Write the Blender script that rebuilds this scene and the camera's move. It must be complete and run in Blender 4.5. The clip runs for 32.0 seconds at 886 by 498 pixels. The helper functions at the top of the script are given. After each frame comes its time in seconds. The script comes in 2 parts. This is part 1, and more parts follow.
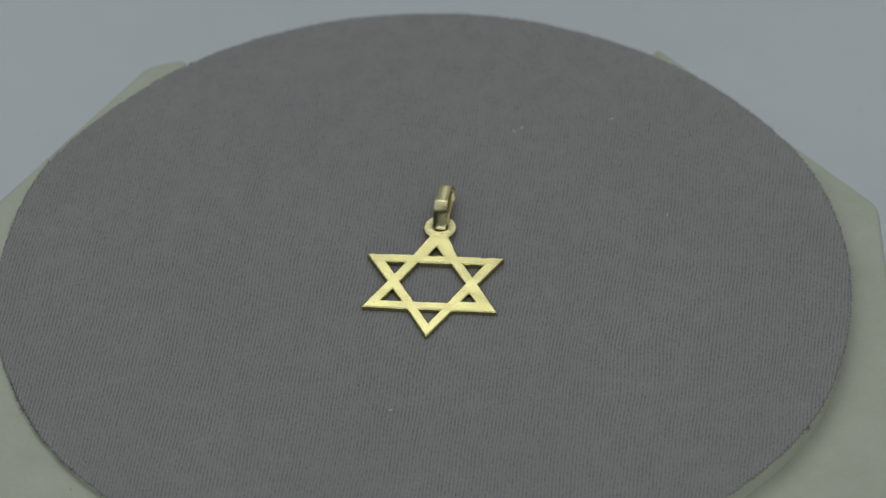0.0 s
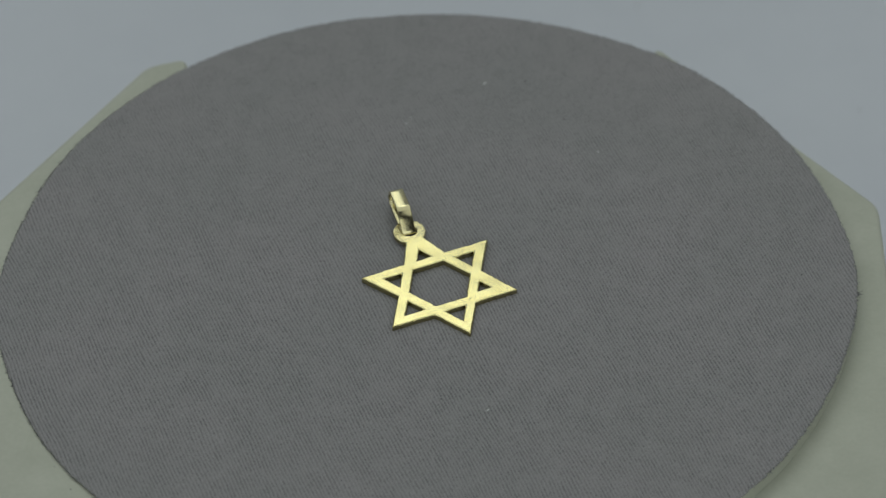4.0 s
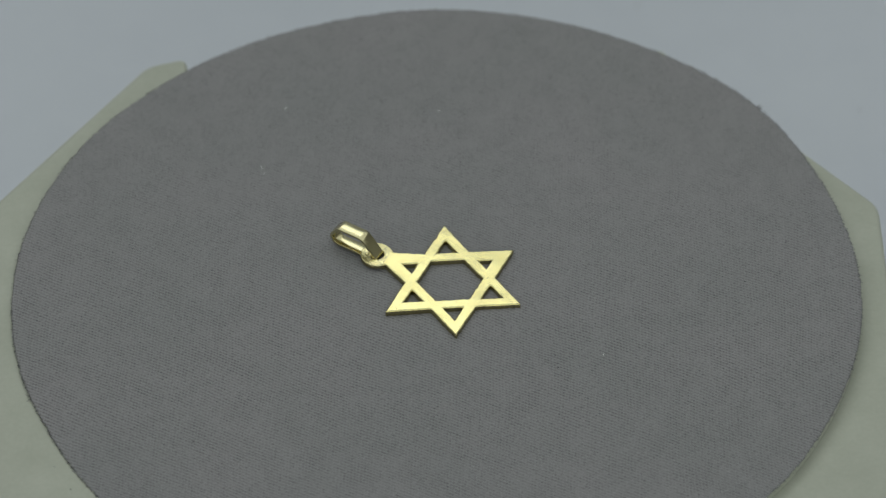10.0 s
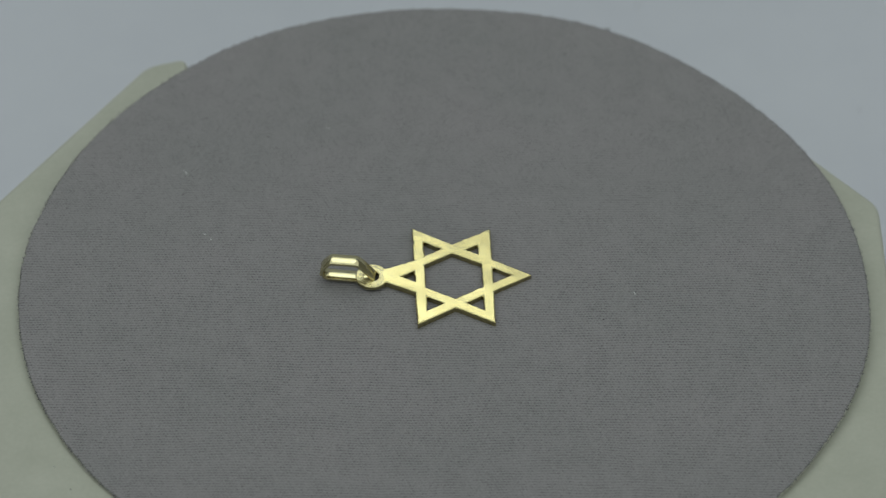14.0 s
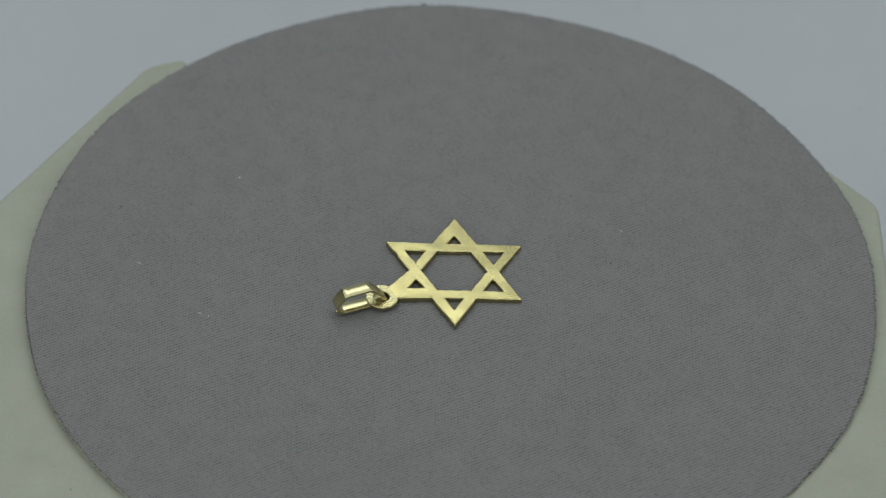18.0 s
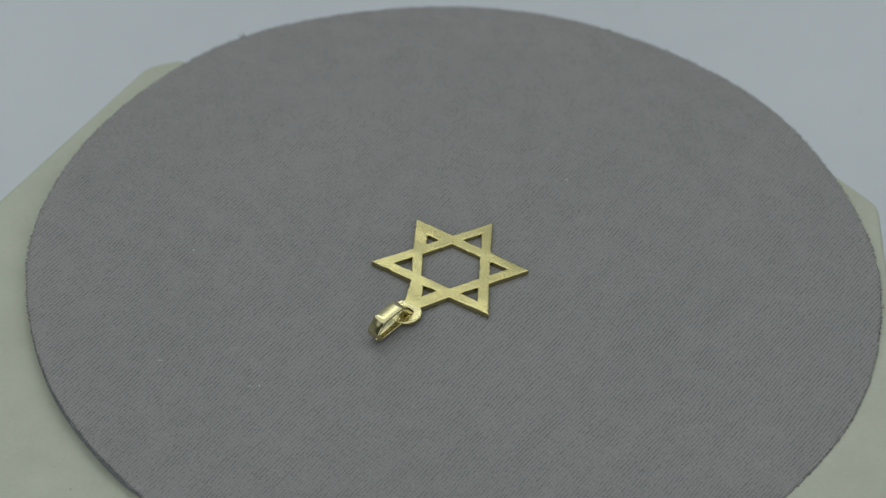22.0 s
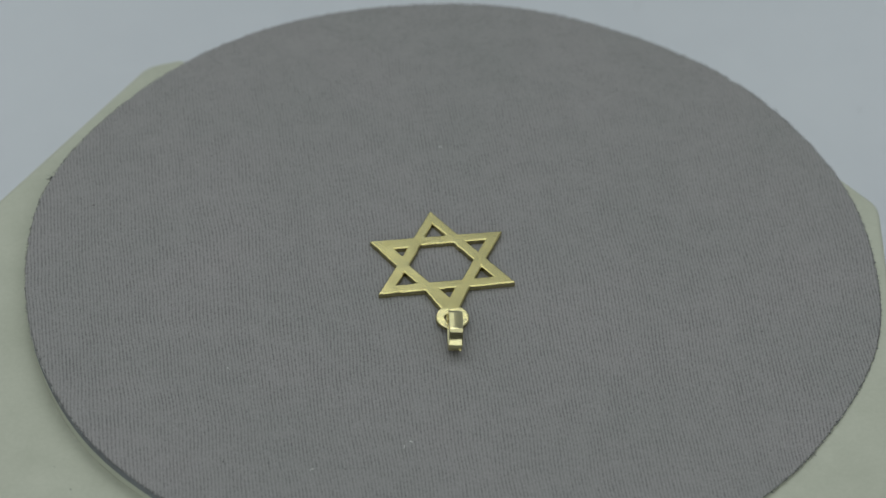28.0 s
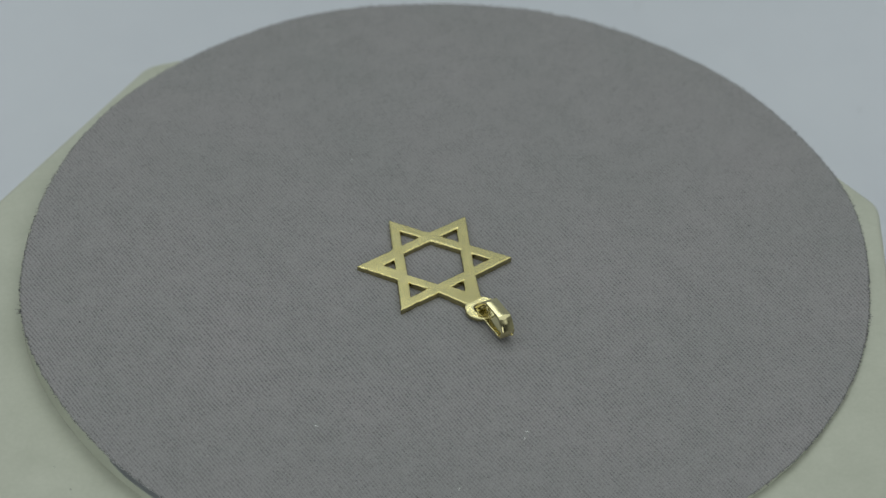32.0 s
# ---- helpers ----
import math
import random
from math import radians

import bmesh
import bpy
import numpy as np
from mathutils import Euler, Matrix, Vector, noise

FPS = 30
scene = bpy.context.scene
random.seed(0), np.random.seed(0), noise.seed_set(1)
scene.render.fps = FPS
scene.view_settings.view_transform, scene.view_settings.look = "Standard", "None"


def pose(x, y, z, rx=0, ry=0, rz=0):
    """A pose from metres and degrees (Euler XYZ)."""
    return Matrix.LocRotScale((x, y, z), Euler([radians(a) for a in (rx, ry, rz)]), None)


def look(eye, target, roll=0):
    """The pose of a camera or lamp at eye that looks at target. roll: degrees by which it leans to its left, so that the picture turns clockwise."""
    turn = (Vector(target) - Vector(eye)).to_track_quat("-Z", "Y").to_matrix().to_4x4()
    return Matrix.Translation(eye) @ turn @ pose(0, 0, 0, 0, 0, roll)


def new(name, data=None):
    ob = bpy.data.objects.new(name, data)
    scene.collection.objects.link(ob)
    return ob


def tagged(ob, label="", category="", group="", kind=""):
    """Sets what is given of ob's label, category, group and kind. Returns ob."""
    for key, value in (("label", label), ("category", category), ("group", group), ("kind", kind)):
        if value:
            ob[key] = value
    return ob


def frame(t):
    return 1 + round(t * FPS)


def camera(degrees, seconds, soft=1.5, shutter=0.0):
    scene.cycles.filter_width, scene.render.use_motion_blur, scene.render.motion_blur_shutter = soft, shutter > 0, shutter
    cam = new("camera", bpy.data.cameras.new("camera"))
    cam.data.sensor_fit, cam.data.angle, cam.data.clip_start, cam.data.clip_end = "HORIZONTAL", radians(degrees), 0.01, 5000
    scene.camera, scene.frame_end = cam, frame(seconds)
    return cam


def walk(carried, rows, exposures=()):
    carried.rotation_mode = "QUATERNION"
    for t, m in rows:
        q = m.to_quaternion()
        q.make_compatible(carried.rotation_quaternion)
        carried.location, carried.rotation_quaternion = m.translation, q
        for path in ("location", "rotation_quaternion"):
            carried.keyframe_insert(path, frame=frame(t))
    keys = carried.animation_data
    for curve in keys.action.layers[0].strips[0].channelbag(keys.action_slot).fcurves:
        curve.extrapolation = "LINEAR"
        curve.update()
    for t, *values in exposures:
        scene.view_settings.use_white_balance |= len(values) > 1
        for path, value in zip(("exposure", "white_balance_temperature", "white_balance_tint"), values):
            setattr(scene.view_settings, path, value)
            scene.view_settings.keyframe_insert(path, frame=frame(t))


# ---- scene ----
from mathutils import geometry

cam = camera(11.43, 32.0, soft=1.35)
cam.data.dof.use_dof, cam.data.dof.focus_distance, cam.data.dof.aperture_fstop = True, 0.566, 27.0
EYE, AIM = (0.0, -0.42214, 0.39077), (0.00053, 0.00535, 0.0)
STILL = look(EYE, AIM, 0.68)
walk(cam, [(0.0, STILL), (32.0, STILL)], exposures=[(0.0, 0.0), (1.0, -0.06), (3.0, -0.04), (6.0, 0.06), (9.0, 0.1), (17.0, 0.14), (20.0, 0.21), (21.0, 0.29), (22.0, 0.34), (23.0, 0.36), (25.0, 0.39), (28.0, 0.38), (32.0, 0.42)])

# ---- light: an added broad overhead fill, a brighter softbox behind the table, and an added front fill ----
world = bpy.data.worlds.new("world")
scene.world = world
world.use_nodes = True
world.node_tree.nodes["Background"].inputs[0].default_value = (0.75, 0.85, 1.0, 1)
world.node_tree.nodes["Background"].inputs[1].default_value = 0.02


def area_lamp(name, place, wide, deep, watts, colour):
    data = bpy.data.lights.new(name, "AREA")
    data.shape, data.size, data.size_y, data.energy, data.color = "RECTANGLE", wide, deep, watts, colour
    ob = new(name, data)
    ob.matrix_world = place
    return ob


COOL = (0.935, 1.0, 0.965)
# Added fill that stands in for all the soft light from above.
area_lamp("overhead_fill_lamp", pose(0.0, 0.0, 1.0), 3.0, 1.8, 10.9, COOL)
# Added fill from the front, softening the shade under the disc's rim.
area_lamp("front_fill_lamp", look((0.0, -1.66, 0.48), (0.0, 0.0, 0.0)), 2.2, 0.9, 6.8, COOL)
area_lamp("softbox_lamp", pose(-0.155, 0.69, 0.80, 0, 0, -46), 0.75, 0.44, 1.34, COOL)

MM = 0.001
RATE = 6.895                       # degrees a second, anticlockwise from above
LEAN = pose(0, 0, 0, -0.439, -1.334, 0)      # the disc sits a little crooked on its spindle


# ---- materials ----
def material(name):
    m = bpy.data.materials.new(name)
    m.use_nodes = True
    n = m.node_tree.nodes
    return m, n, m.node_tree.links, n["Principled BSDF"]


def node(n, kind, **values):
    x = n.new(kind)
    for key, value in values.items():
        if key in x.inputs:
            x.inputs[key].default_value = value
    return x


def maths(n, l, op, a, b=None, c=None):
    x = n.new("ShaderNodeMath")
    x.operation = op
    for i, v in enumerate((a, b, c)):
        if v is None:
            continue
        if isinstance(v, (int, float)):
            x.inputs[i].default_value = v
        else:
            l.new(v, x.inputs[i])
    return x.outputs[0]


def millimetres(n, l, turn=0.0, stretch=(1, 1, 1)):
    tc = n.new("ShaderNodeTexCoord")
    mp = n.new("ShaderNodeMapping")
    mp.inputs["Scale"].default_value = [1000 * s for s in stretch]
    mp.inputs["Rotation"].default_value = (0, 0, radians(turn))
    l.new(tc.outputs["Object"], mp.inputs["Vector"])
    return mp.outputs["Vector"]


def noise_of(n, l, vec, scale, detail=2.0, rough=0.5):
    x = node(n, "ShaderNodeTexNoise", Scale=scale, Detail=detail, Roughness=rough)
    l.new(vec, x.inputs["Vector"])
    return x.outputs["Fac"]


def ramp(n, l, fac, stops):
    x = n.new("ShaderNodeValToRGB")
    e = x.color_ramp.elements
    while len(e) < len(stops):
        e.new(0.5)
    for el, (pos, col) in zip(e, stops):
        el.position, el.color = pos, (*col, 1)
    l.new(fac, x.inputs[0])
    return x.outputs[0]


def mixed(n, l, fac, a, b, blend="MIX"):
    x = n.new("ShaderNodeMix")
    x.data_type, x.blend_type = "RGBA", blend
    for i, v in ((0, fac), (6, a), (7, b)):
        if isinstance(v, (int, float)):
            x.inputs[i].default_value = v
        elif isinstance(v, tuple):
            x.inputs[i].default_value = (*v, 1)
        else:
            l.new(v, x.inputs[i])
    return x.outputs[2]


def bump(n, l, height, strength, distance, bsdf):
    x = node(n, "ShaderNodeBump", Strength=strength, Distance=distance)
    l.new(height, x.inputs["Height"])
    l.new(x.outputs[0], bsdf.inputs["Normal"])
    return x


def knit():
    """Fine grey jersey: wales half a millimetre apart, with a staggered dark gap at every stitch."""
    m, n, l, b = material("grey_jersey")
    turn, wale, course = 6.3, 0.455, 0.435
    vec = millimetres(n, l, turn)
    sep = n.new("ShaderNodeSeparateXYZ")
    l.new(vec, sep.inputs[0])

    def sway(scale, detail, amount, shift):
        mp = n.new("ShaderNodeMapping")
        mp.inputs["Location"].default_value = (shift, shift, 0)
        l.new(vec, mp.inputs["Vector"])
        return maths(n, l, "MULTIPLY", maths(n, l, "SUBTRACT", noise_of(n, l, mp.outputs[0], scale, detail), 0.5), amount)

    x = maths(n, l, "ADD", maths(n, l, "ADD", sep.outputs[0], sway(1.1, 3, 0.11, 0)), sway(0.05, 2, 1.8, 7))
    y = maths(n, l, "ADD", maths(n, l, "ADD", sep.outputs[1], sway(1.1, 3, 0.11, 31)), sway(0.05, 2, 1.8, 53))
    u = maths(n, l, "DIVIDE", x, wale)
    column = maths(n, l, "FLOOR", u)
    fu = maths(n, l, "SUBTRACT", maths(n, l, "SUBTRACT", u, column), 0.5)
    v = maths(n, l, "ADD", maths(n, l, "DIVIDE", y, course), maths(n, l, "MULTIPLY", maths(n, l, "FLOORED_MODULO", column, 2.0), 0.5))
    fv = maths(n, l, "SUBTRACT", maths(n, l, "FRACT", v), 0.5)
    du = maths(n, l, "MULTIPLY", fu, wale / 0.10)
    hu = maths(n, l, "MULTIPLY", fu, wale / 0.085)
    dv = maths(n, l, "MULTIPLY", fv, course / 0.115)
    cell = n.new("ShaderNodeCombineXYZ")
    l.new(column, cell.inputs[0])
    l.new(maths(n, l, "FLOOR", v), cell.inputs[1])
    luck = n.new("ShaderNodeTexWhiteNoise")
    luck.noise_dimensions = "2D"
    l.new(cell.outputs[0], luck.inputs["Vector"])
    open_by = maths(n, l, "MULTIPLY_ADD", maths(n, l, "POWER", luck.outputs["Value"], 2.5), 1.3, 0.35)       # no two stitches gape alike
    hole = maths(n, l, "POWER", 2.718, maths(n, l, "MULTIPLY", maths(n, l, "ADD", maths(n, l, "MULTIPLY", hu, hu), maths(n, l, "MULTIPLY", dv, dv)), -1.0))
    hole = maths(n, l, "MULTIPLY", hole, open_by)
    line = maths(n, l, "POWER", 2.718, maths(n, l, "MULTIPLY", maths(n, l, "MULTIPLY", du, du), -1.0))
    w = maths(n, l, "SUBTRACT", maths(n, l, "DIVIDE", y, course), maths(n, l, "MULTIPLY", u, 0.5))
    dw = maths(n, l, "MULTIPLY", maths(n, l, "SUBTRACT", maths(n, l, "FRACT", maths(n, l, "ADD", w, 0.25)), 0.5), 0.39 / 0.11)
    slant = maths(n, l, "POWER", 2.718, maths(n, l, "MULTIPLY", maths(n, l, "MULTIPLY", dw, dw), -1.0))
    rows = maths(n, l, "ADD", maths(n, l, "MULTIPLY", line, 0.40), maths(n, l, "MULTIPLY", slant, 0.12))
    gap = maths(n, l, "MULTIPLY_ADD", hole, 0.8, rows)
    patch = ramp(n, l, noise_of(n, l, vec, 0.32, 3, 0.6), [(0.33, (0.55,) * 3), (0.63, (1.12,) * 3)])
    torn = ramp(n, l, noise_of(n, l, millimetres(n, l, turn, (1, 0.6, 1)), 2.4, 2), [(0.32, (0.5,) * 3), (0.64, (1.25,) * 3)])
    groove = maths(n, l, "MINIMUM", maths(n, l, "MULTIPLY", gap, maths(n, l, "MULTIPLY", patch, torn)), 1.0)
    fibre = noise_of(n, l, millimetres(n, l, turn, (1, 0.55, 1)), 5.0, 4, 0.75)
    base = ramp(n, l, fibre, [(0.28, (0.219, 0.217, 0.219)), (0.5, (0.281, 0.277, 0.281)), (0.72, (0.343, 0.338, 0.343))])
    cloud = ramp(n, l, noise_of(n, l, vec, 0.05, 4, 0.55), [(0.3, (0.95, 0.96, 0.96)), (0.7, (1.04, 1.02, 1.035))])
    base = mixed(n, l, 1.0, base, cloud, "MULTIPLY")
    paint = n.new("ShaderNodeMix")
    paint.data_type = "RGBA"
    l.new(mixed(n, l, maths(n, l, "MULTIPLY", groove, 0.6), base, (0.055, 0.056, 0.062)), paint.inputs[6])
    b.inputs["Roughness"].default_value = 0.93
    b.inputs["Specular IOR Level"].default_value = 0.15
    b.inputs["Sheen Weight"].default_value = 0.12
    vo = node(n, "ShaderNodeTexVoronoi", Scale=0.52)
    l.new(vec, vo.inputs["Vector"])
    seed = n.new("ShaderNodeSeparateColor")
    l.new(vo.outputs["Color"], seed.inputs[0])
    reach = maths(n, l, "MULTIPLY", maths(n, l, "MAXIMUM", maths(n, l, "SUBTRACT", seed.outputs[0], 0.4), 0.0), 0.13)
    fleck = maths(n, l, "LESS_THAN", vo.outputs["Distance"], reach)
    l.new(maths(n, l, "MULTIPLY", fleck, maths(n, l, "MULTIPLY", seed.outputs[1], 0.75)), paint.inputs[0])
    paint.inputs[7].default_value = (0.05, 0.05, 0.055, 1)
    l.new(paint.outputs[2], b.inputs["Base Color"])
    h = maths(n, l, "ADD", maths(n, l, "MULTIPLY", groove, -0.8), maths(n, l, "MULTIPLY", fibre, 0.5))
    bump(n, l, h, 0.8, 0.00014, b)
    return m


def gold(name, rough, wavy, marks=0.0, grit=0.0, pale=0.0, pits=0.0, depth=1.0):
    """Yellow gold: wavy for its slow unevenness, marks for scratches, grit for filed edges, pits for casting flaws."""
    m, n, l, b = material(name)
    vec = millimetres(n, l)
    fine = noise_of(n, l, millimetres(n, l, 25.0, (0.5, 7.0, 1)), 2.5, 3, 0.6)
    slow = noise_of(n, l, vec, 0.17, 1)
    mid = noise_of(n, l, vec, 0.7, 3, 0.6)
    b.inputs["Metallic"].default_value = 1.0
    low, high = (0.86, 0.765 + 0.2 * pale, 0.40 + pale), (0.90, 0.82 + 0.2 * pale, 0.46 + pale)
    tint = ramp(n, l, mid, [(0.3, tuple(depth * v for v in low)), (0.7, tuple(depth * v for v in high))])
    h = maths(n, l, "ADD", maths(n, l, "MULTIPLY", slow, wavy), maths(n, l, "MULTIPLY", noise_of(n, l, vec, 0.7, 1, 0.5), wavy * 0.14))
    shine = maths(n, l, "MULTIPLY_ADD", fine, 0.12, rough - 0.06)
    for k, turn in enumerate((50.0, -15.0) if marks else ()):
        vo = node(n, "ShaderNodeTexVoronoi", Scale=0.5)
        vo.feature = "DISTANCE_TO_EDGE"
        l.new(millimetres(n, l, turn, (0.3, 2.4 - 0.6 * k, 1)), vo.inputs["Vector"])
        line = ramp(n, l, vo.outputs["Distance"], [(0.0, (1, 1, 1)), (0.06, (0, 0, 0))])
        some = ramp(n, l, noise_of(n, l, millimetres(n, l, turn, (1.0, 1.0 + k, 1)), 0.5, 1), [(0.54, (0, 0, 0)), (0.66, (1, 1, 1))])
        scratch = maths(n, l, "MULTIPLY", line, some)
        h = maths(n, l, "SUBTRACT", h, maths(n, l, "MULTIPLY", scratch, marks))
        shine = maths(n, l, "MULTIPLY_ADD", scratch, 0.02, shine)
    if pits:
        vo = node(n, "ShaderNodeTexVoronoi", Scale=0.5)
        l.new(vec, vo.inputs["Vector"])
        seed = n.new("ShaderNodeSeparateColor")
        l.new(vo.outputs["Color"], seed.inputs[0])
        size = maths(n, l, "MULTIPLY", maths(n, l, "MAXIMUM", maths(n, l, "SUBTRACT", seed.outputs[0], 0.62), 0.0), 0.2)
        pit = maths(n, l, "LESS_THAN", vo.outputs["Distance"], size)
        h = maths(n, l, "SUBTRACT", h, maths(n, l, "MULTIPLY", pit, pits))
        tint = mixed(n, l, maths(n, l, "MULTIPLY", pit, 0.6), tint, (0.2, 0.16, 0.07))
    if grit:
        h = maths(n, l, "ADD", h, maths(n, l, "MULTIPLY", noise_of(n, l, millimetres(n, l, 10.0, (1, 1, 0.35)), 4.5, 3, 0.6), grit))
    l.new(tint, b.inputs["Base Color"])
    l.new(shine, b.inputs["Roughness"])
    bump(n, l, h, 1.0, 0.001, b)
    return m


def plain(name, low, high, scale, rough, relief=0.0, spec=0.3):
    m, n, l, b = material(name)
    vec = millimetres(n, l)
    a, c = noise_of(n, l, vec, scale, 5, 0.6), noise_of(n, l, vec, scale * 14, 3, 0.6)
    f = maths(n, l, "ADD", maths(n, l, "MULTIPLY", a, 0.7), maths(n, l, "MULTIPLY", c, 0.3))
    l.new(ramp(n, l, f, [(0.3, low), (0.7, high)]), b.inputs["Base Color"])
    b.inputs["Roughness"].default_value = rough
    b.inputs["Specular IOR Level"].default_value = spec
    if relief:
        bump(n, l, f, 0.5, relief, b)
    return m


JERSEY = knit()
# Gritty filed edges; their gold is darkened for the shade on the side walls.
SHADED_SAWN_GOLD = gold("filed_gold_edge_shaded", 0.18, 0.02, 0.0, 0.06, depth=0.52)
STAR_GOLD, BAIL_GOLD = gold("satin_gold", 0.165, 0.055, 0.0003, pale=-0.055, pits=0.02, depth=0.95), gold("polished_gold", 0.175, 0.03, 0.0005, pale=0.04, depth=0.74)
EYELET_GOLD = gold("scratched_gold", 0.2, 0.12, 0.03, 0.06, pale=0.0, depth=0.92)
CREAM = plain("cream_plastic", (0.395, 0.41, 0.343), (0.475, 0.49, 0.42), 0.13, 0.6, 0.00006)
# The base's cream made lighter, to offset shade on the platter's side.
LIFTED_CREAM = plain("cream_plastic_lightened", (0.46, 0.48, 0.405), (0.53, 0.55, 0.475), 0.13, 0.6, 0.00006)
PAPER = plain("white_paper", (0.53, 0.555, 0.61), (0.57, 0.595, 0.645), 0.01, 0.8, 0.00003)
BOARD = plain("dark_board", (0.15, 0.16, 0.18), (0.21, 0.22, 0.245), 0.4, 0.8, 0.00005)
FRAY = plain("grey_thread", (0.08, 0.08, 0.085), (0.24, 0.24, 0.25), 1.0, 0.9)
FUZZ = plain("pale_thread", (0.40, 0.40, 0.41), (0.55, 0.55, 0.55), 1.0, 0.9)
LINT = plain("white_lint", (0.65, 0.65, 0.65), (0.8, 0.8, 0.8), 1.0, 0.9)
SPECK = plain("dark_speck", (0.02, 0.02, 0.022), (0.05, 0.05, 0.05), 1.0, 0.9)
PIT = plain("dark_pit", (0.10, 0.08, 0.035), (0.18, 0.14, 0.06), 1.0, 0.5)
WHITE_WALL = plain("white_wall_paint", (0.72, 0.73, 0.71), (0.78, 0.79, 0.77), 0.002, 0.9)
GREY_WALL = plain("grey_wall_paint", (0.20, 0.20, 0.20), (0.24, 0.24, 0.235), 0.002, 0.9)
DARK_WALL = plain("dark_wall_finish", (0.035, 0.035, 0.036), (0.05, 0.05, 0.05), 0.02, 0.95)
FLOOR = plain("floor_board", (0.07, 0.05, 0.04), (0.12, 0.085, 0.06), 0.01, 0.6)
STEEL = plain("spindle_steel", (0.4, 0.4, 0.4), (0.5, 0.5, 0.5), 0.5, 0.4)


# ---- building helpers ----
def part(name, bm, mat, parent=None, label="", smooth=False):
    me = bpy.data.meshes.new(name)
    bm.normal_update()
    bm.to_mesh(me)
    bm.free()
    me.materials.append(mat)
    if smooth:
        for p in me.polygons:
            p.use_smooth = True
    ob = new(name, me)
    if parent:
        ob.parent = parent
    if label:
        ob["label"] = label
    return ob


def prism(bm, ring, z0, z1, bev=0.0, seg=3):
    """An upright prism over a ring of (x, y), with its top edge rounded."""
    vs = [bm.verts.new((x, y, z0)) for x, y in ring]
    f = bm.faces.new(vs)
    ex = bmesh.ops.extrude_face_region(bm, geom=[f])
    top = [v for v in ex["geom"] if isinstance(v, bmesh.types.BMVert)]
    for v in top:
        v.co.z = z1
    bmesh.ops.recalc_face_normals(bm, faces=bm.faces[:])
    if bev:
        edges = [e for e in bm.edges if all(abs(v.co.z - z1) < 1e-9 for v in e.verts)]
        bmesh.ops.bevel(bm, geom=edges, offset=bev, segments=seg, affect="EDGES", profile=0.5)


def box(x0, x1, y0, y1, z0, z1, bev=0.0):
    bm = bmesh.new()
    prism(bm, [(x0, y0), (x1, y0), (x1, y1), (x0, y1)], z0, z1, bev)
    return bm


def rounded(corners, radius, steps=5):
    """A closed ring with its corners rounded off."""
    out, k = [], len(corners)
    for i in range(k):
        p, a, c = (Vector(corners[j % k]) for j in (i, i - 1, i + 1))
        ra = min(radius, (a - p).length * 0.45, (c - p).length * 0.45)
        s, e = p + (a - p).normalized() * ra, p + (c - p).normalized() * ra
        for j in range(steps + 1):
            t = j / steps
            out.append(tuple((1 - t) ** 2 * s + 2 * t * (1 - t) * p + t * t * e))
    return out


# ---- the room and the table ----
def room():
    # All out of view: added walls, their tones set by what the gold mirrors.
    r, h, th, low = 2.0, 1.75, 0.1, -0.791
    for name, b, mat, look_of in (("wall_north", (-r, r, r, r + th), GREY_WALL, "unseen grey wall, toned for reflections in the gold"),
                                  ("wall_south", (-r, r, -r - th, -r), DARK_WALL, "unseen dark wall behind the camera, set for dark reflections"),
                                  ("wall_east", (r, r + th, -r, r), WHITE_WALL, "unseen white wall, set to brighten side reflections"),
                                  ("wall_west", (-r - th, -r, -r, r), WHITE_WALL, "unseen white wall, set to brighten side reflections")):
        tagged(part(name, box(*b, low, h), mat), look_of, "wall", kind="structure")
    tagged(part("floor", box(-r, r, -r, r, low - th, low), FLOOR), "dark brown wooden floor under the table", "floor", kind="structure")
    tagged(part("ceiling", box(-r, r, -r, r, h, h + th), GREY_WALL), "plain grey ceiling above the table", "ceiling", kind="structure")


def table():
    t = tagged(new("table"), "plain wooden table under the white paper", "table")
    t.location = (0, 0.1, -0.791)
    part("tabletop", box(-0.6, 0.6, -0.4, 0.4, 0.72, 0.7495, 0.004), FLOOR, t)
    for x in (-0.54, 0.54):
        for y in (-0.34, 0.34):
            part("leg", box(x - 0.03, x + 0.03, y - 0.03, y + 0.03, 0.0, 0.72), FLOOR, t)


def paper():
    """White paper that lies on the table and curves up far behind."""
    bm = bmesh.new()
    line = [(-0.28, 0.0), (0.0, 0.0), (0.2, 0.0), (0.30, 0.0)]
    line += [(0.30 + 0.12 * math.sin(a), 0.12 * (1 - math.cos(a))) for a in (radians(k) for k in range(8, 89, 8))]
    line += [(0.425, 0.2), (0.43, 0.432)]
    rows = [[bm.verts.new((x, y, z - 0.04 - d)) for x in (-0.45, 0.45) for d in (0.0, 0.0003)] for y, z in line]
    for a, b in zip(rows, rows[1:]):
        bm.faces.new((a[0], a[2], b[2], b[0]))
        bm.faces.new((a[1], b[1], b[3], a[3]))
        bm.faces.new((a[0], b[0], b[1], a[1]))
        bm.faces.new((a[2], a[3], b[3], b[2]))
    bm.faces.new((rows[0][0], rows[0][1], rows[0][3], rows[0][2]))
    bm.faces.new((rows[-1][0], rows[-1][2], rows[-1][3], rows[-1][1]))
    return tagged(part("backdrop", bm, PAPER, smooth=False), "white paper sheet spread over the table", "paper", kind="structure")


# ---- the turntable ----
BASE_Z = -1.7


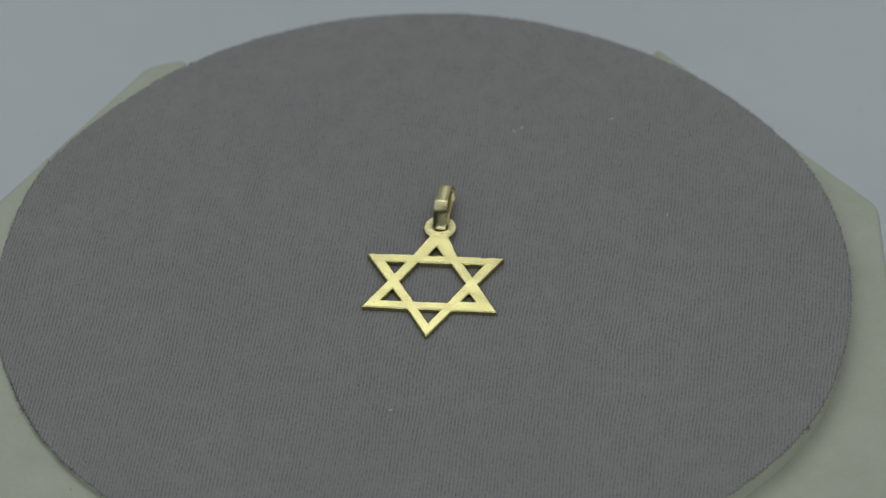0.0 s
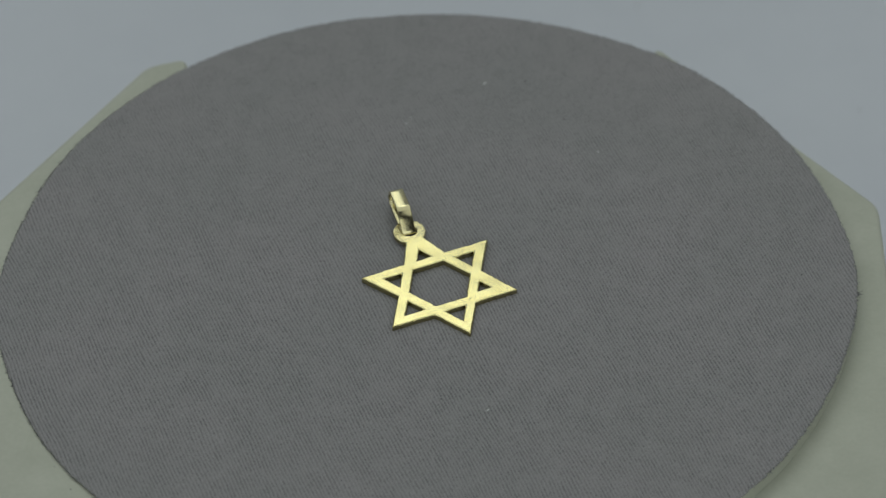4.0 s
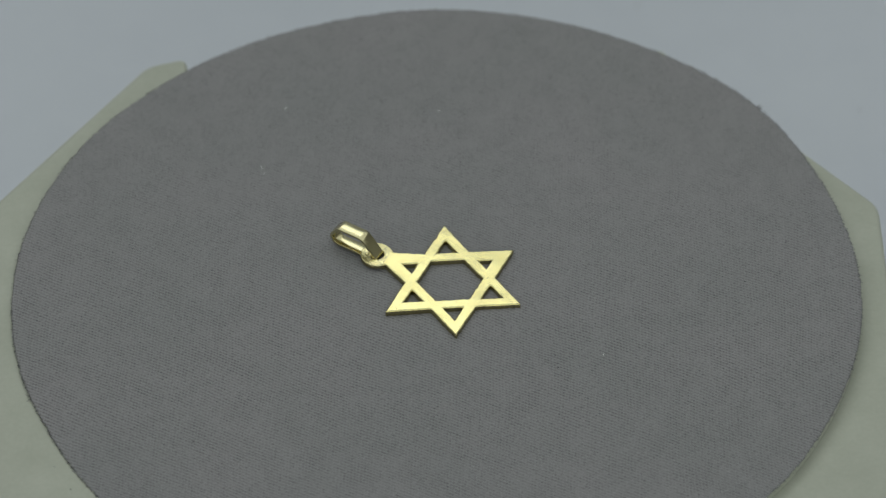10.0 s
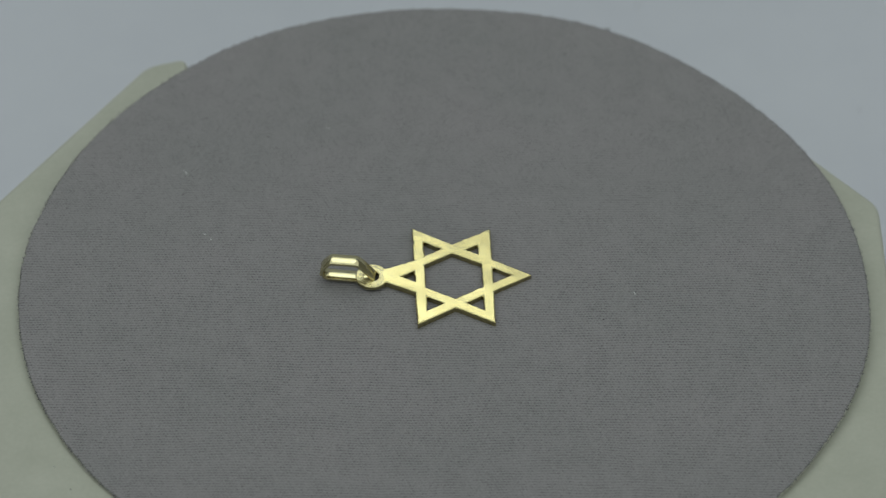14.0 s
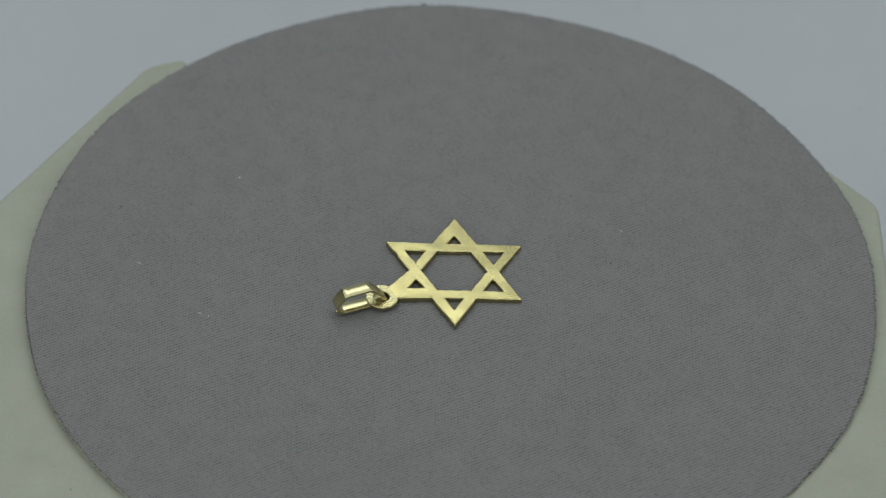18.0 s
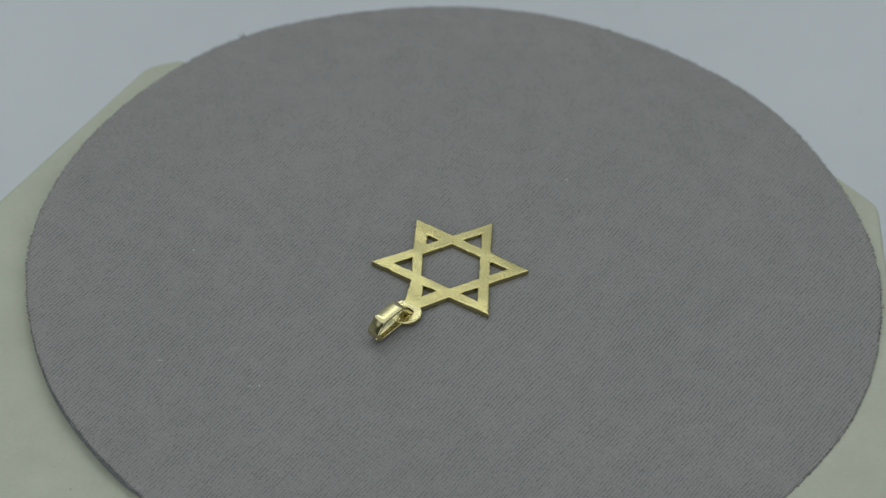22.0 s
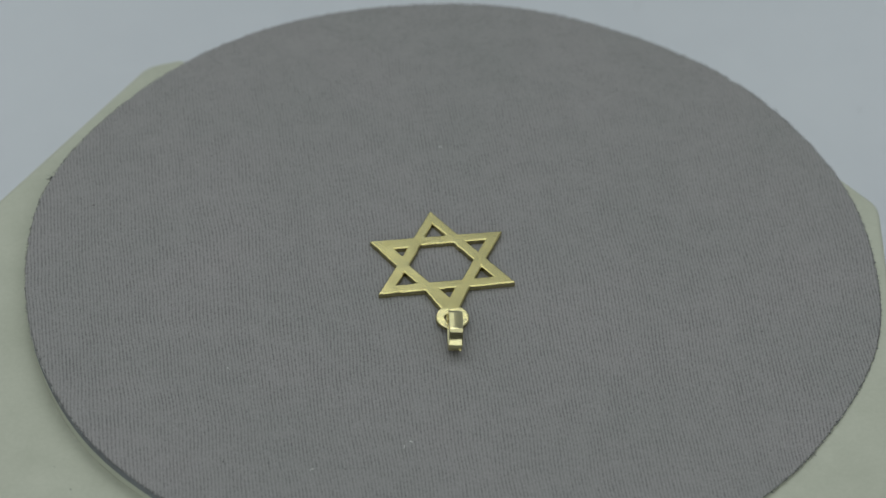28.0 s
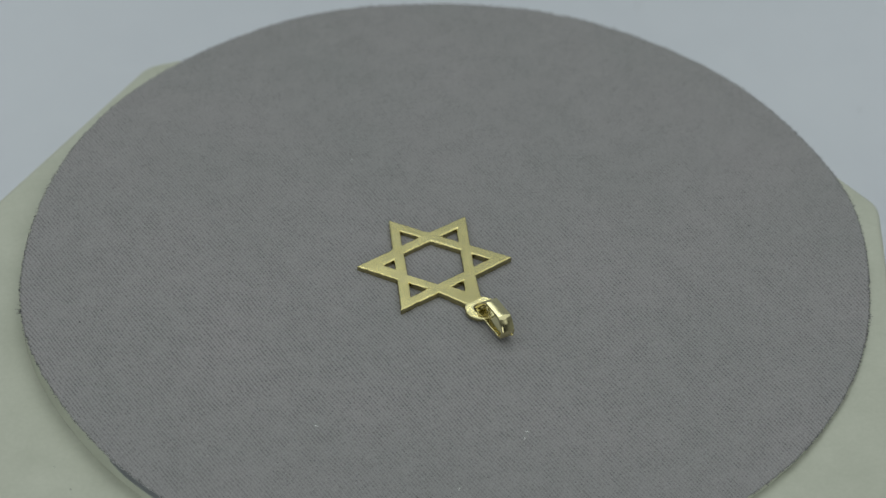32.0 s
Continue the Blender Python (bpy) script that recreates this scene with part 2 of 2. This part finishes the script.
def turntable():
    t = tagged(new("turntable"), "cream plastic turntable base with cut corners on white paper", "turntable")
    t.location = (0, 0, -0.04)
    corners = [(-62.7, 9.4), (-40.4, 43.9), (-35.0, 45.8), (-34.6, 38.6), (27.6, 43.0), (29.8, 49.4), (58.4, 16.8), (60.1, -48.0),
               (33.0, -80.0), (-40.0, -82.0), (-62.5, -50.0)]
    ring = rounded([(x * MM, y * MM) for x, y in reversed(corners)], 0.0016)
    bm = bmesh.new()
    prism(bm, ring[::-1], 0.0, 0.04 + BASE_Z * MM, 0.0006)
    part("body", bm, CREAM, t)
    bm = bmesh.new()
    prism(bm, [(0.006 * math.cos(a), 0.006 * math.sin(a)) for a in (math.tau * k / 32 for k in range(32))], 0.04 + BASE_Z * MM, 0.0389)
    part("spindle", bm, STEEL, t, "short steel spindle")
    return t


WAVES = [55.238, -2.016, -0.53, 0.348, 0.046, 0.032, -0.034, 0.06, -0.057, -0.06, 0.04, -0.097, -0.015, -0.025, 0.03, -0.105,
         0.023, 0.023, 0.051, 0.004, 0.024, -0.02, -0.043, 0.021, 0.038, 0.013, -0.041, 0.024, 0.009]


def rim(a):
    """The hand-cut cloth's radius in mm, all round."""
    r = WAVES[0]
    for k in range(1, len(WAVES) // 2 + 1):
        r += WAVES[2 * k - 1] * math.cos(k * a) + WAVES[2 * k] * math.sin(k * a)
    return r


def polar(x, y):
    return math.atan2(y, x)


def disc():
    d = tagged(new("display_disc"), "round grey jersey-covered disc turning on a cream base", "display disc")
    count = 5400
    edge = []
    for i in range(count):
        a = math.tau * i / count
        n1 = noise.noise((40 * math.cos(a), 40 * math.sin(a), 3.0)) * 0.12
        ragged = 0.12 + 0.16 * noise.noise((3 * math.cos(a), 3 * math.sin(a), 5.0))
        n2 = noise.noise((120 * math.cos(a), 120 * math.sin(a), 7.0)) * ragged
        x = rim(a) * math.cos(a + radians(6.3)) / 0.455          # the scissors leave a step at each wale that they cross
        cross = abs(math.sin(a + radians(6.3))) * abs(math.cos(a + radians(6.3))) * 2
        step = (x - math.floor(x) - 0.5) * (0.15 + 0.5 * max(0.0, noise.noise((5 * math.cos(a), 5 * math.sin(a), 11.0)))) * cross
        edge.append(rim(a) + n1 + n2 + step)
    bm = bmesh.new()
    fall = [(0.0, 0.0), (0.5, 0.0), (0.8, 0.0), (0.95, 0.0), (0.985, -0.01), (0.994, -0.03), (0.998, -0.08), (1.0, -0.18), (0.998, -0.28)]
    rows = []
    for f, z in fall[1:]:
        row = []
        for i in range(count):
            a, r = math.tau * i / count, edge[i] * f
            lump = 0.0 if f > 0.99 else noise.noise((r * math.cos(a) * 0.12, r * math.sin(a) * 0.12, 1.0)) * 0.05
            row.append(bm.verts.new((r * math.cos(a) * MM, r * math.sin(a) * MM, (z + lump) * MM)))
        rows.append(row)
    centre = bm.verts.new((0, 0, 0))
    for i in range(count):
        j = (i + 1) % count
        bm.faces.new((centre, rows[0][i], rows[0][j]))
        for a, b in zip(rows, rows[1:]):
            bm.faces.new((a[i], b[i], b[j], a[j]))
    bm.faces.new([v for v in reversed(rows[-1])])
    cloth = part("cloth_cover", bm, JERSEY, d, "grey ribbed jersey with a cut edge", smooth=True)
    # the board is thicker, and shows beyond the cloth, on one side only; the platter under it is added to fill the
    # slant
    bm = bmesh.new()
    rings, feet = [[], []], [[], []]
    for i in range(360):
        a = math.tau * i / 360
        near = min(1.0, max(0.0, (math.cos(a - radians(38)) - 0.62) / 0.2))
        for ring, gap, z in ((rings[0], 0.9 - 0.85 * near, -0.285), (rings[1], 0.9 - 0.85 * near, -0.32 - 1.0 * near),
                             (feet[0], 0.2, -0.3), (feet[1], 0.2, None)):
            x, y = (rim(a) - gap) * math.cos(a), (rim(a) - gap) * math.sin(a)
            if z is None:
                z = BASE_Z + 0.03 - (LEAN @ Vector((x, y, 0))).z
            ring.append((x * MM, y * MM, z * MM))
    slab(bm, rings)
    part("board", bm, BOARD, d, "grey card board under the cloth")
    bm = bmesh.new()
    slab(bm, feet)
    part("platter", bm, LIFTED_CREAM, d, "added platter under the board, its cream lightened against shade")
    # loose thread ends along the cut edge
    rng = random.Random(4)
    bm = bmesh.new()
    tufts = [(46.5, -28.5, 9), (-39.0, 40.4, 5), (-51.9, -23.7, 5)]
    spots = [(polar(x, y) + rng.uniform(-0.008, 0.008), rng.uniform(0.4, 0.8)) for x, y, k in tufts for _ in range(k)]
    spots += [(rng.uniform(0, math.tau), rng.uniform(0.12, 0.38)) for _ in range(1300)]
    for a, length in spots:
        r = rim(a) - 0.12
        p = Vector((r * math.cos(a), r * math.sin(a), -0.12))
        way = Vector((math.cos(a), math.sin(a), rng.uniform(-0.6, 0.3)))
        way += Vector((-math.sin(a), math.cos(a), 0)) * rng.uniform(-1.4, 1.4)
        thread(bm, p, way.normalized() * (length + 0.1), 0.05, rng)
    tagged(part("loose_threads", bm, FRAY, d, "frayed grey thread ends"), kind="stuff")
    # pale fibres drawn out along the cut, most of them on the raised side
    bm = bmesh.new()
    for k in range(150):
        a = radians(rng.gauss(4, 7)) if k < 70 else rng.uniform(0, math.tau)
        r = rim(a) + rng.uniform(-0.05, 0.1)
        way = Vector((-math.sin(a), math.cos(a), rng.uniform(-0.25, 0.05))) * rng.choice((-1, 1)) * rng.uniform(0.3, 0.9)
        thread(bm, Vector((r * math.cos(a), r * math.sin(a), rng.uniform(-0.3, -0.1))), way, 0.03, rng)
    tagged(part("drawn_fibres", bm, FUZZ, d, "pale drawn-out fibres"), kind="stuff")
    # lint and dark specks caught in the cloth
    for x, y, long, turn in ((22.9, 31.3, 0.45, 30), (30.0, 11.6, 0.3, 100), (10.9, 29.5, 0.35, 60), (-6.0, -24.9, 0.3, 10), (10.1, 28.9, 0.25, 140)):
        bm = bmesh.new()
        w = Vector((math.cos(radians(turn)), math.sin(radians(turn)), 0.15)) * long
        thread(bm, Vector((x, y, 0.07)), w * 1.3, 0.065, rng)
        part("lint", bm, LINT, d, "white lint fibre")
    for x, y, s in ((33.7, 27.9, 0.22), (41.7, -21.9, 0.26), (39.0, -7.7, 0.16), (13.4, -37.4, 0.22), (24.6, -28.7, 0.2)):
        bm = bmesh.new()
        bmesh.ops.create_icosphere(bm, subdivisions=1, radius=s * MM * 0.5)
        for v in bm.verts:
            v.co *= rng.uniform(0.7, 1.2)
            v.co.z *= 0.4
            v.co += Vector((x, y, 0.02)) * MM
        part("speck", bm, SPECK, d, "dark speck")
    return d


def slab(bm, rings):
    """A closed slab between an upper and a lower ring."""
    up, low = ([bm.verts.new(p) for p in ring] for ring in rings)
    bm.faces.new(up)
    bm.faces.new(low[::-1])
    for i in range(len(up)):
        bm.faces.new((up[i - 1], low[i - 1], low[i], up[i]))


def thread(bm, p, way, thick, rng):
    """A short bent fibre, in mm."""
    side = way.cross(Vector((0, 0, 1))).normalized()
    bend = rng.uniform(-0.25, 0.25) * way.length
    last = None
    for k in range(4):
        t = k / 3
        c = p + way * t + side * bend * math.sin(math.pi * t)
        w = thick * (1 - 0.6 * t)
        ring = [bm.verts.new((c + side * w * math.cos(q) + Vector((0, 0, 1)) * w * math.sin(q)) * MM) for q in (0, 2.1, 4.2)]
        if last:
            for i in range(3):
                bm.faces.new((last[i], last[(i + 1) % 3], ring[(i + 1) % 3], ring[i]))
        last = ring


# ---- the pendant ----
THICK = 0.84
AXIS = 86.2


def inset(ring, d):
    """The ring's corners moved d to its left, with mitred joints."""
    out, k = [], len(ring)
    for i in range(k):
        a, p, c = (Vector(ring[j % k]) for j in (i - 1, i, i + 1))
        n, m = (p - a).normalized(), (c - p).normalized()
        n, m = Vector((-n.y, n.x)), Vector((-m.y, m.x))
        out.append(p + (n + m) * (d / max(0.35, 1.0 + n.dot(m))))
    return out


def eased(ring, radii):
    """The ring with each corner eased by its own radius."""
    knots, k = [], len(ring)
    for i in range(k):
        p, a, c = (Vector(ring[j % k]) for j in (i, i - 1, i + 1))
        if not radii[i]:
            knots.append(p)
            continue
        s, e = p + (a - p).normalized() * radii[i], p + (c - p).normalized() * radii[i]
        knots += [(1 - t) ** 2 * s + 2 * t * (1 - t) * p + t * t * e for t in (0.0, 0.25, 0.5, 0.75, 1.0)]
    return knots


def wear(p, amount=0.028):
    """The small unevenness of handwork at a point of an outline, with a nick here and there."""
    q = Vector((noise.noise((p.x * 1.7, p.y * 1.7, 0.3)), noise.noise((p.x * 1.7, p.y * 1.7, 9.1))))
    fine = Vector((noise.noise((p.x * 5.0, p.y * 5.0, 2.3)), noise.noise((p.x * 5.0, p.y * 5.0, 7.1))))
    nick = max(0.0, noise.noise((p.x * 0.9, p.y * 0.9, 4.4)) - 0.42) * 0.45
    return q * amount * 2 + fine * 0.032 - p.normalized() * nick


def sawn_sheet(outlines, thick, bev):
    """A sheet sawn out of metal, in mm: outlines (ring, radii) with the metal on their left, the top edge broken by bev."""
    bm = bmesh.new()
    tops, lows = [], []
    for ring, radii in outlines:
        loops = []
        for d in (0.0, 0.3 * bev, bev):
            knots = eased(inset(ring, d), [max(0.02, r - 0.6 * d) if r else 0 for r in radii])
            loops.append(knots)
        cuts = [max(1, int((loops[0][(i + 1) % len(loops[0])] - p).length / 0.24)) for i, p in enumerate(loops[0])]
        rows = []
        for d, z in ((0, -thick / 2), (0, thick / 2 - bev), (1, thick / 2 - 0.3 * bev), (2, thick / 2)):
            row = []
            for i, c in enumerate(cuts):
                for j in range(c):
                    f = j / c
                    p = loops[d][i].lerp(loops[d][(i + 1) % len(cuts)], f)
                    q = p + wear(loops[0][i].lerp(loops[0][(i + 1) % len(cuts)], f))
                    row.append(bm.verts.new((q.x * MM, q.y * MM, z * MM)))
            rows.append(row)
        for k, (lo, hi) in enumerate(zip(rows, rows[1:])):
            for i in range(len(lo)):
                f = bm.faces.new((lo[i - 1], lo[i], hi[i], hi[i - 1]))
                f.material_index, f.smooth = (1 if k == 0 else 0), k > 0
        tops.append(rows[-1])
        lows.append(rows[0])
    for group in (tops, lows):
        verts = [v for r in group for v in r]
        flat, edges, start = [v.co.xy / MM for v in verts], [], 0
        for r in group:
            edges += [(start + i, start + (i + 1) % len(r)) for i in range(len(r))]
            start += len(r)
        _, _, tris, origin, _, _ = geometry.delaunay_2d_cdt(flat, edges, [], 0, 1e-6)
        for tri in tris:
            ids = [origin[i][0] for i in tri if origin[i]]
            if len(set(ids)) == 3 and inside(sum((flat[i] for i in ids), Vector((0, 0))) / 3, flat, edges):
                bm.faces.new([verts[i] for i in ids])
    bmesh.ops.recalc_face_normals(bm, faces=bm.faces[:])
    return bm


def inside(p, flat, edges):
    """Whether p lies in the metal: an odd number of outlines crossed on the way out."""
    odd = False
    for i, j in edges:
        a, b = flat[i], flat[j]
        if (a.y > p.y) != (b.y > p.y) and p.x < a.x + (p.y - a.y) / (b.y - a.y) * (b.x - a.x):
            odd = not odd
    return odd


EYE_X, EYE_Y, EYE_R, EYE_HOLE = 10.6, -0.22, 2.17, 0.98
TIPS = [(10.36, 0.0), (5.02, 8.93), (-5.02, 8.86), (-10.17, 0.08), (-5.13, -8.72), (5.12, -9.05)]


def star_outlines():
    """The star with its round eyelet on +x, its six-sided window and the six small triangles, one in each point."""
    def at(r, deg):
        return Vector((r * math.cos(radians(deg)), r * math.sin(radians(deg))))
    notch = 10.25 / math.sqrt(3)
    ring, radii = [], []
    side = math.asin(1.27 / EYE_R)
    arc = [math.pi + side + (math.tau - 2 * side) * k / 44 for k in range(45)]
    for k, a in enumerate(arc):
        ring.append(Vector((EYE_X + EYE_R * math.cos(a), EYE_Y + EYE_R * math.sin(a))))
        radii.append(0.12 if k in (0, 44) else 0)
    for k in range(6):
        if k:
            ring.append(Vector(TIPS[k]))
            radii.append(0.14)
        ring.append(at(notch, 60 * k + 30))
        radii.append(0.2)
    lines = [(ring, radii)]
    hexagon = [at(4.24, 60 * k + 30) for k in range(6)]
    lines.append((hexagon[::-1], [0.15] * 6))
    sizes = (0.73, 0.94, 0.97, 1.04, 0.66, 1.0)
    for k in range(6):
        high = 2.28 * sizes[k]
        foot = 5.12
        half = high / math.sqrt(3)
        m = Matrix.Rotation(radians(60 * k), 2)
        lines.append(([m @ Vector(p) for p in ((foot, half), (foot + high, 0), (foot, -half))], [0.12] * 3))
    return lines


def eyelet_hole():
    return [Vector((EYE_X + 0.1 + EYE_HOLE * math.cos(a), EYE_Y + EYE_HOLE * math.sin(a))) for a in (-math.tau * k / 40 for k in range(40))], [0] * 40


def cut_off(bm, x, keep_low):
    """Cut a sheet square across at x and keep one side."""
    bmesh.ops.bisect_plane(bm, geom=bm.verts[:] + bm.edges[:] + bm.faces[:], plane_co=(x * MM, 0, 0), plane_no=(1, 0, 0),
                           clear_outer=keep_low, clear_inner=not keep_low)
    return bm


def pendant():
    p = tagged(new("star_pendant"), "yellow gold six-pointed star pendant lying on grey cloth", "pendant")
    lines = star_outlines() + [eyelet_hole()]
    neck = EYE_X - 1.5
    star = part("star", cut_off(sawn_sheet(lines, THICK, 0.17), neck, True), STAR_GOLD, p, "flat openwork gold star")
    eye = part("eyelet", cut_off(sawn_sheet(lines, THICK, 0.17), neck, False), EYELET_GOLD, p, "round gold eyelet with fine scratches")
    for v in eye.data.vertices:
        v.co.z = max(v.co.z, -0.12 * MM)          # hammered thinner than the star
    for ob in (star, eye):
        ob.data.materials.append(SHADED_SAWN_GOLD)
    # Each pit is a flat dark dab on the top face.
    for x, y, r in ((-3.82, 1.15, 0.07), (-3.78, 0.5, 0.09), (-3.8, -0.3, 0.08), (-8.0, -0.25, 0.06), (3.9, 7.9, 0.07), (4.15, 7.5, 0.05),
                    (-4.1, 7.3, 0.05), (4.5, -8.0, 0.06)):
        bm = bmesh.new()
        bmesh.ops.create_icosphere(bm, subdivisions=1, radius=r * MM)
        for v in bm.verts:
            v.co.z *= 0.12
            v.co += Vector((x, y, THICK / 2)) * MM
        part("pit", bm, PIT, star, "small dark pit in the gold")
    # the bail: a flat band bent into a long faceted link that stands on its edge
    wide, thick = 1.78, 0.40
    corners = [(0.75, 0.0), (0.1, 0.35), (0.25, 0.8), (1.6, 2.45), (2.5, 3.3), (6.1, 3.24), (6.95, 2.24), (7.42, 1.4), (7.05, 0.4), (6.4, 0.0)]
    soft = [0.35, 0.2, 0.25, 0.3, 0.38, 0.34, 0.36, 0.4, 0.25, 0.3]
    loop = []
    knots = eased(corners, soft)
    for a, b in zip(knots, knots[1:] + knots[:1]):
        loop.append(a)
        if (b - a).length > 0.3:                  # keep the facets flat up to their rounded edges
            loop += [a + (b - a).normalized() * 0.05, b - (b - a).normalized() * 0.05]
    bm = bmesh.new()
    k = len(loop)
    rings = []
    for i in range(k):
        a, b, c = (loop[j % k] for j in (i - 1, i, i + 1))
        t = (c - a).normalized()
        inn = Vector((t.y, -t.x))
        w, e = wide / 2, 0.09
        prof = [(-w + e, 0.0), (w - e, 0.0), (w - 0.03, 0.03), (w, e), (w, thick - e), (w - 0.03, thick - 0.03), (w - e, thick),
                (-w + e, thick), (-w + 0.03, thick - 0.03), (-w, thick - e), (-w, e), (-w + 0.03, 0.03)]
        rings.append([bm.verts.new(((b.x + inn.x * q) * MM, s * MM, (b.y + inn.y * q) * MM)) for s, q in prof])
    for i in range(k):
        a, b = rings[i], rings[(i + 1) % k]
        for j in range(12):
            bm.faces.new((a[j], a[(j + 1) % 12], b[(j + 1) % 12], b[j]))
    bmesh.ops.recalc_face_normals(bm, faces=bm.faces[:])
    bail = part("bail", bm, BAIL_GOLD, p, "polished gold link through the eyelet", smooth=True)
    bail.data.set_sharp_from_angle(angle=radians(30))
    bail.matrix_local = pose(10.0 * MM, -0.08 * MM, -0.24 * MM, -3.0, -1.2, -7.0)
    bm = bmesh.new()
    bmesh.ops.create_icosphere(bm, subdivisions=2, radius=0.2 * MM)
    bmesh.ops.translate(bm, verts=bm.verts[:], vec=(7.22 * MM, 0.62 * MM, 0.75 * MM))
    part("solder_bead", bm, BAIL_GOLD, bail, smooth=True)
    return p


def paper_specks():
    rng = random.Random(9)
    for x, y, z, size, ground in ((30.0, 104.7, -39.9, 0.17, "white paper"), (62.7, 80.9, -39.9, 0.17, "white paper"),
                            (-47.6, -33.8, BASE_Z + 0.03, 0.1, "the cream base"), (-45.3, -37.7, BASE_Z + 0.03, 0.1, "the cream base")):
        bm = bmesh.new()
        bmesh.ops.create_icosphere(bm, subdivisions=1, radius=size * MM)
        for v in bm.verts:
            v.co *= rng.uniform(0.7, 1.2)
            v.co.z *= 0.5
        bmesh.ops.translate(bm, verts=bm.verts[:], vec=(x * MM, y * MM, z * MM))
        tagged(part("speck_of_dust", bm, FRAY), "small grey speck of dust on " + ground, "dust speck", group="specks of dust")


room()
table()
paper()
paper_specks()
turntable()
DISC = disc()
PENDANT = pendant()


def motions():
    """The disc turns evenly, and the pendant rides on it."""
    on_disc = pose(-0.775 * MM, -1.889 * MM, (0.82 - THICK / 2) * MM, 0.908, 0.039, 0) @ pose(0, 0, 0, 0, 0, AXIS)
    turns = [(float(t), pose(0, 0, 0, 0, 0, RATE * t) @ LEAN) for t in range(33)]
    walk(DISC, turns)
    walk(PENDANT, [(t, m @ on_disc) for t, m in turns])


motions()
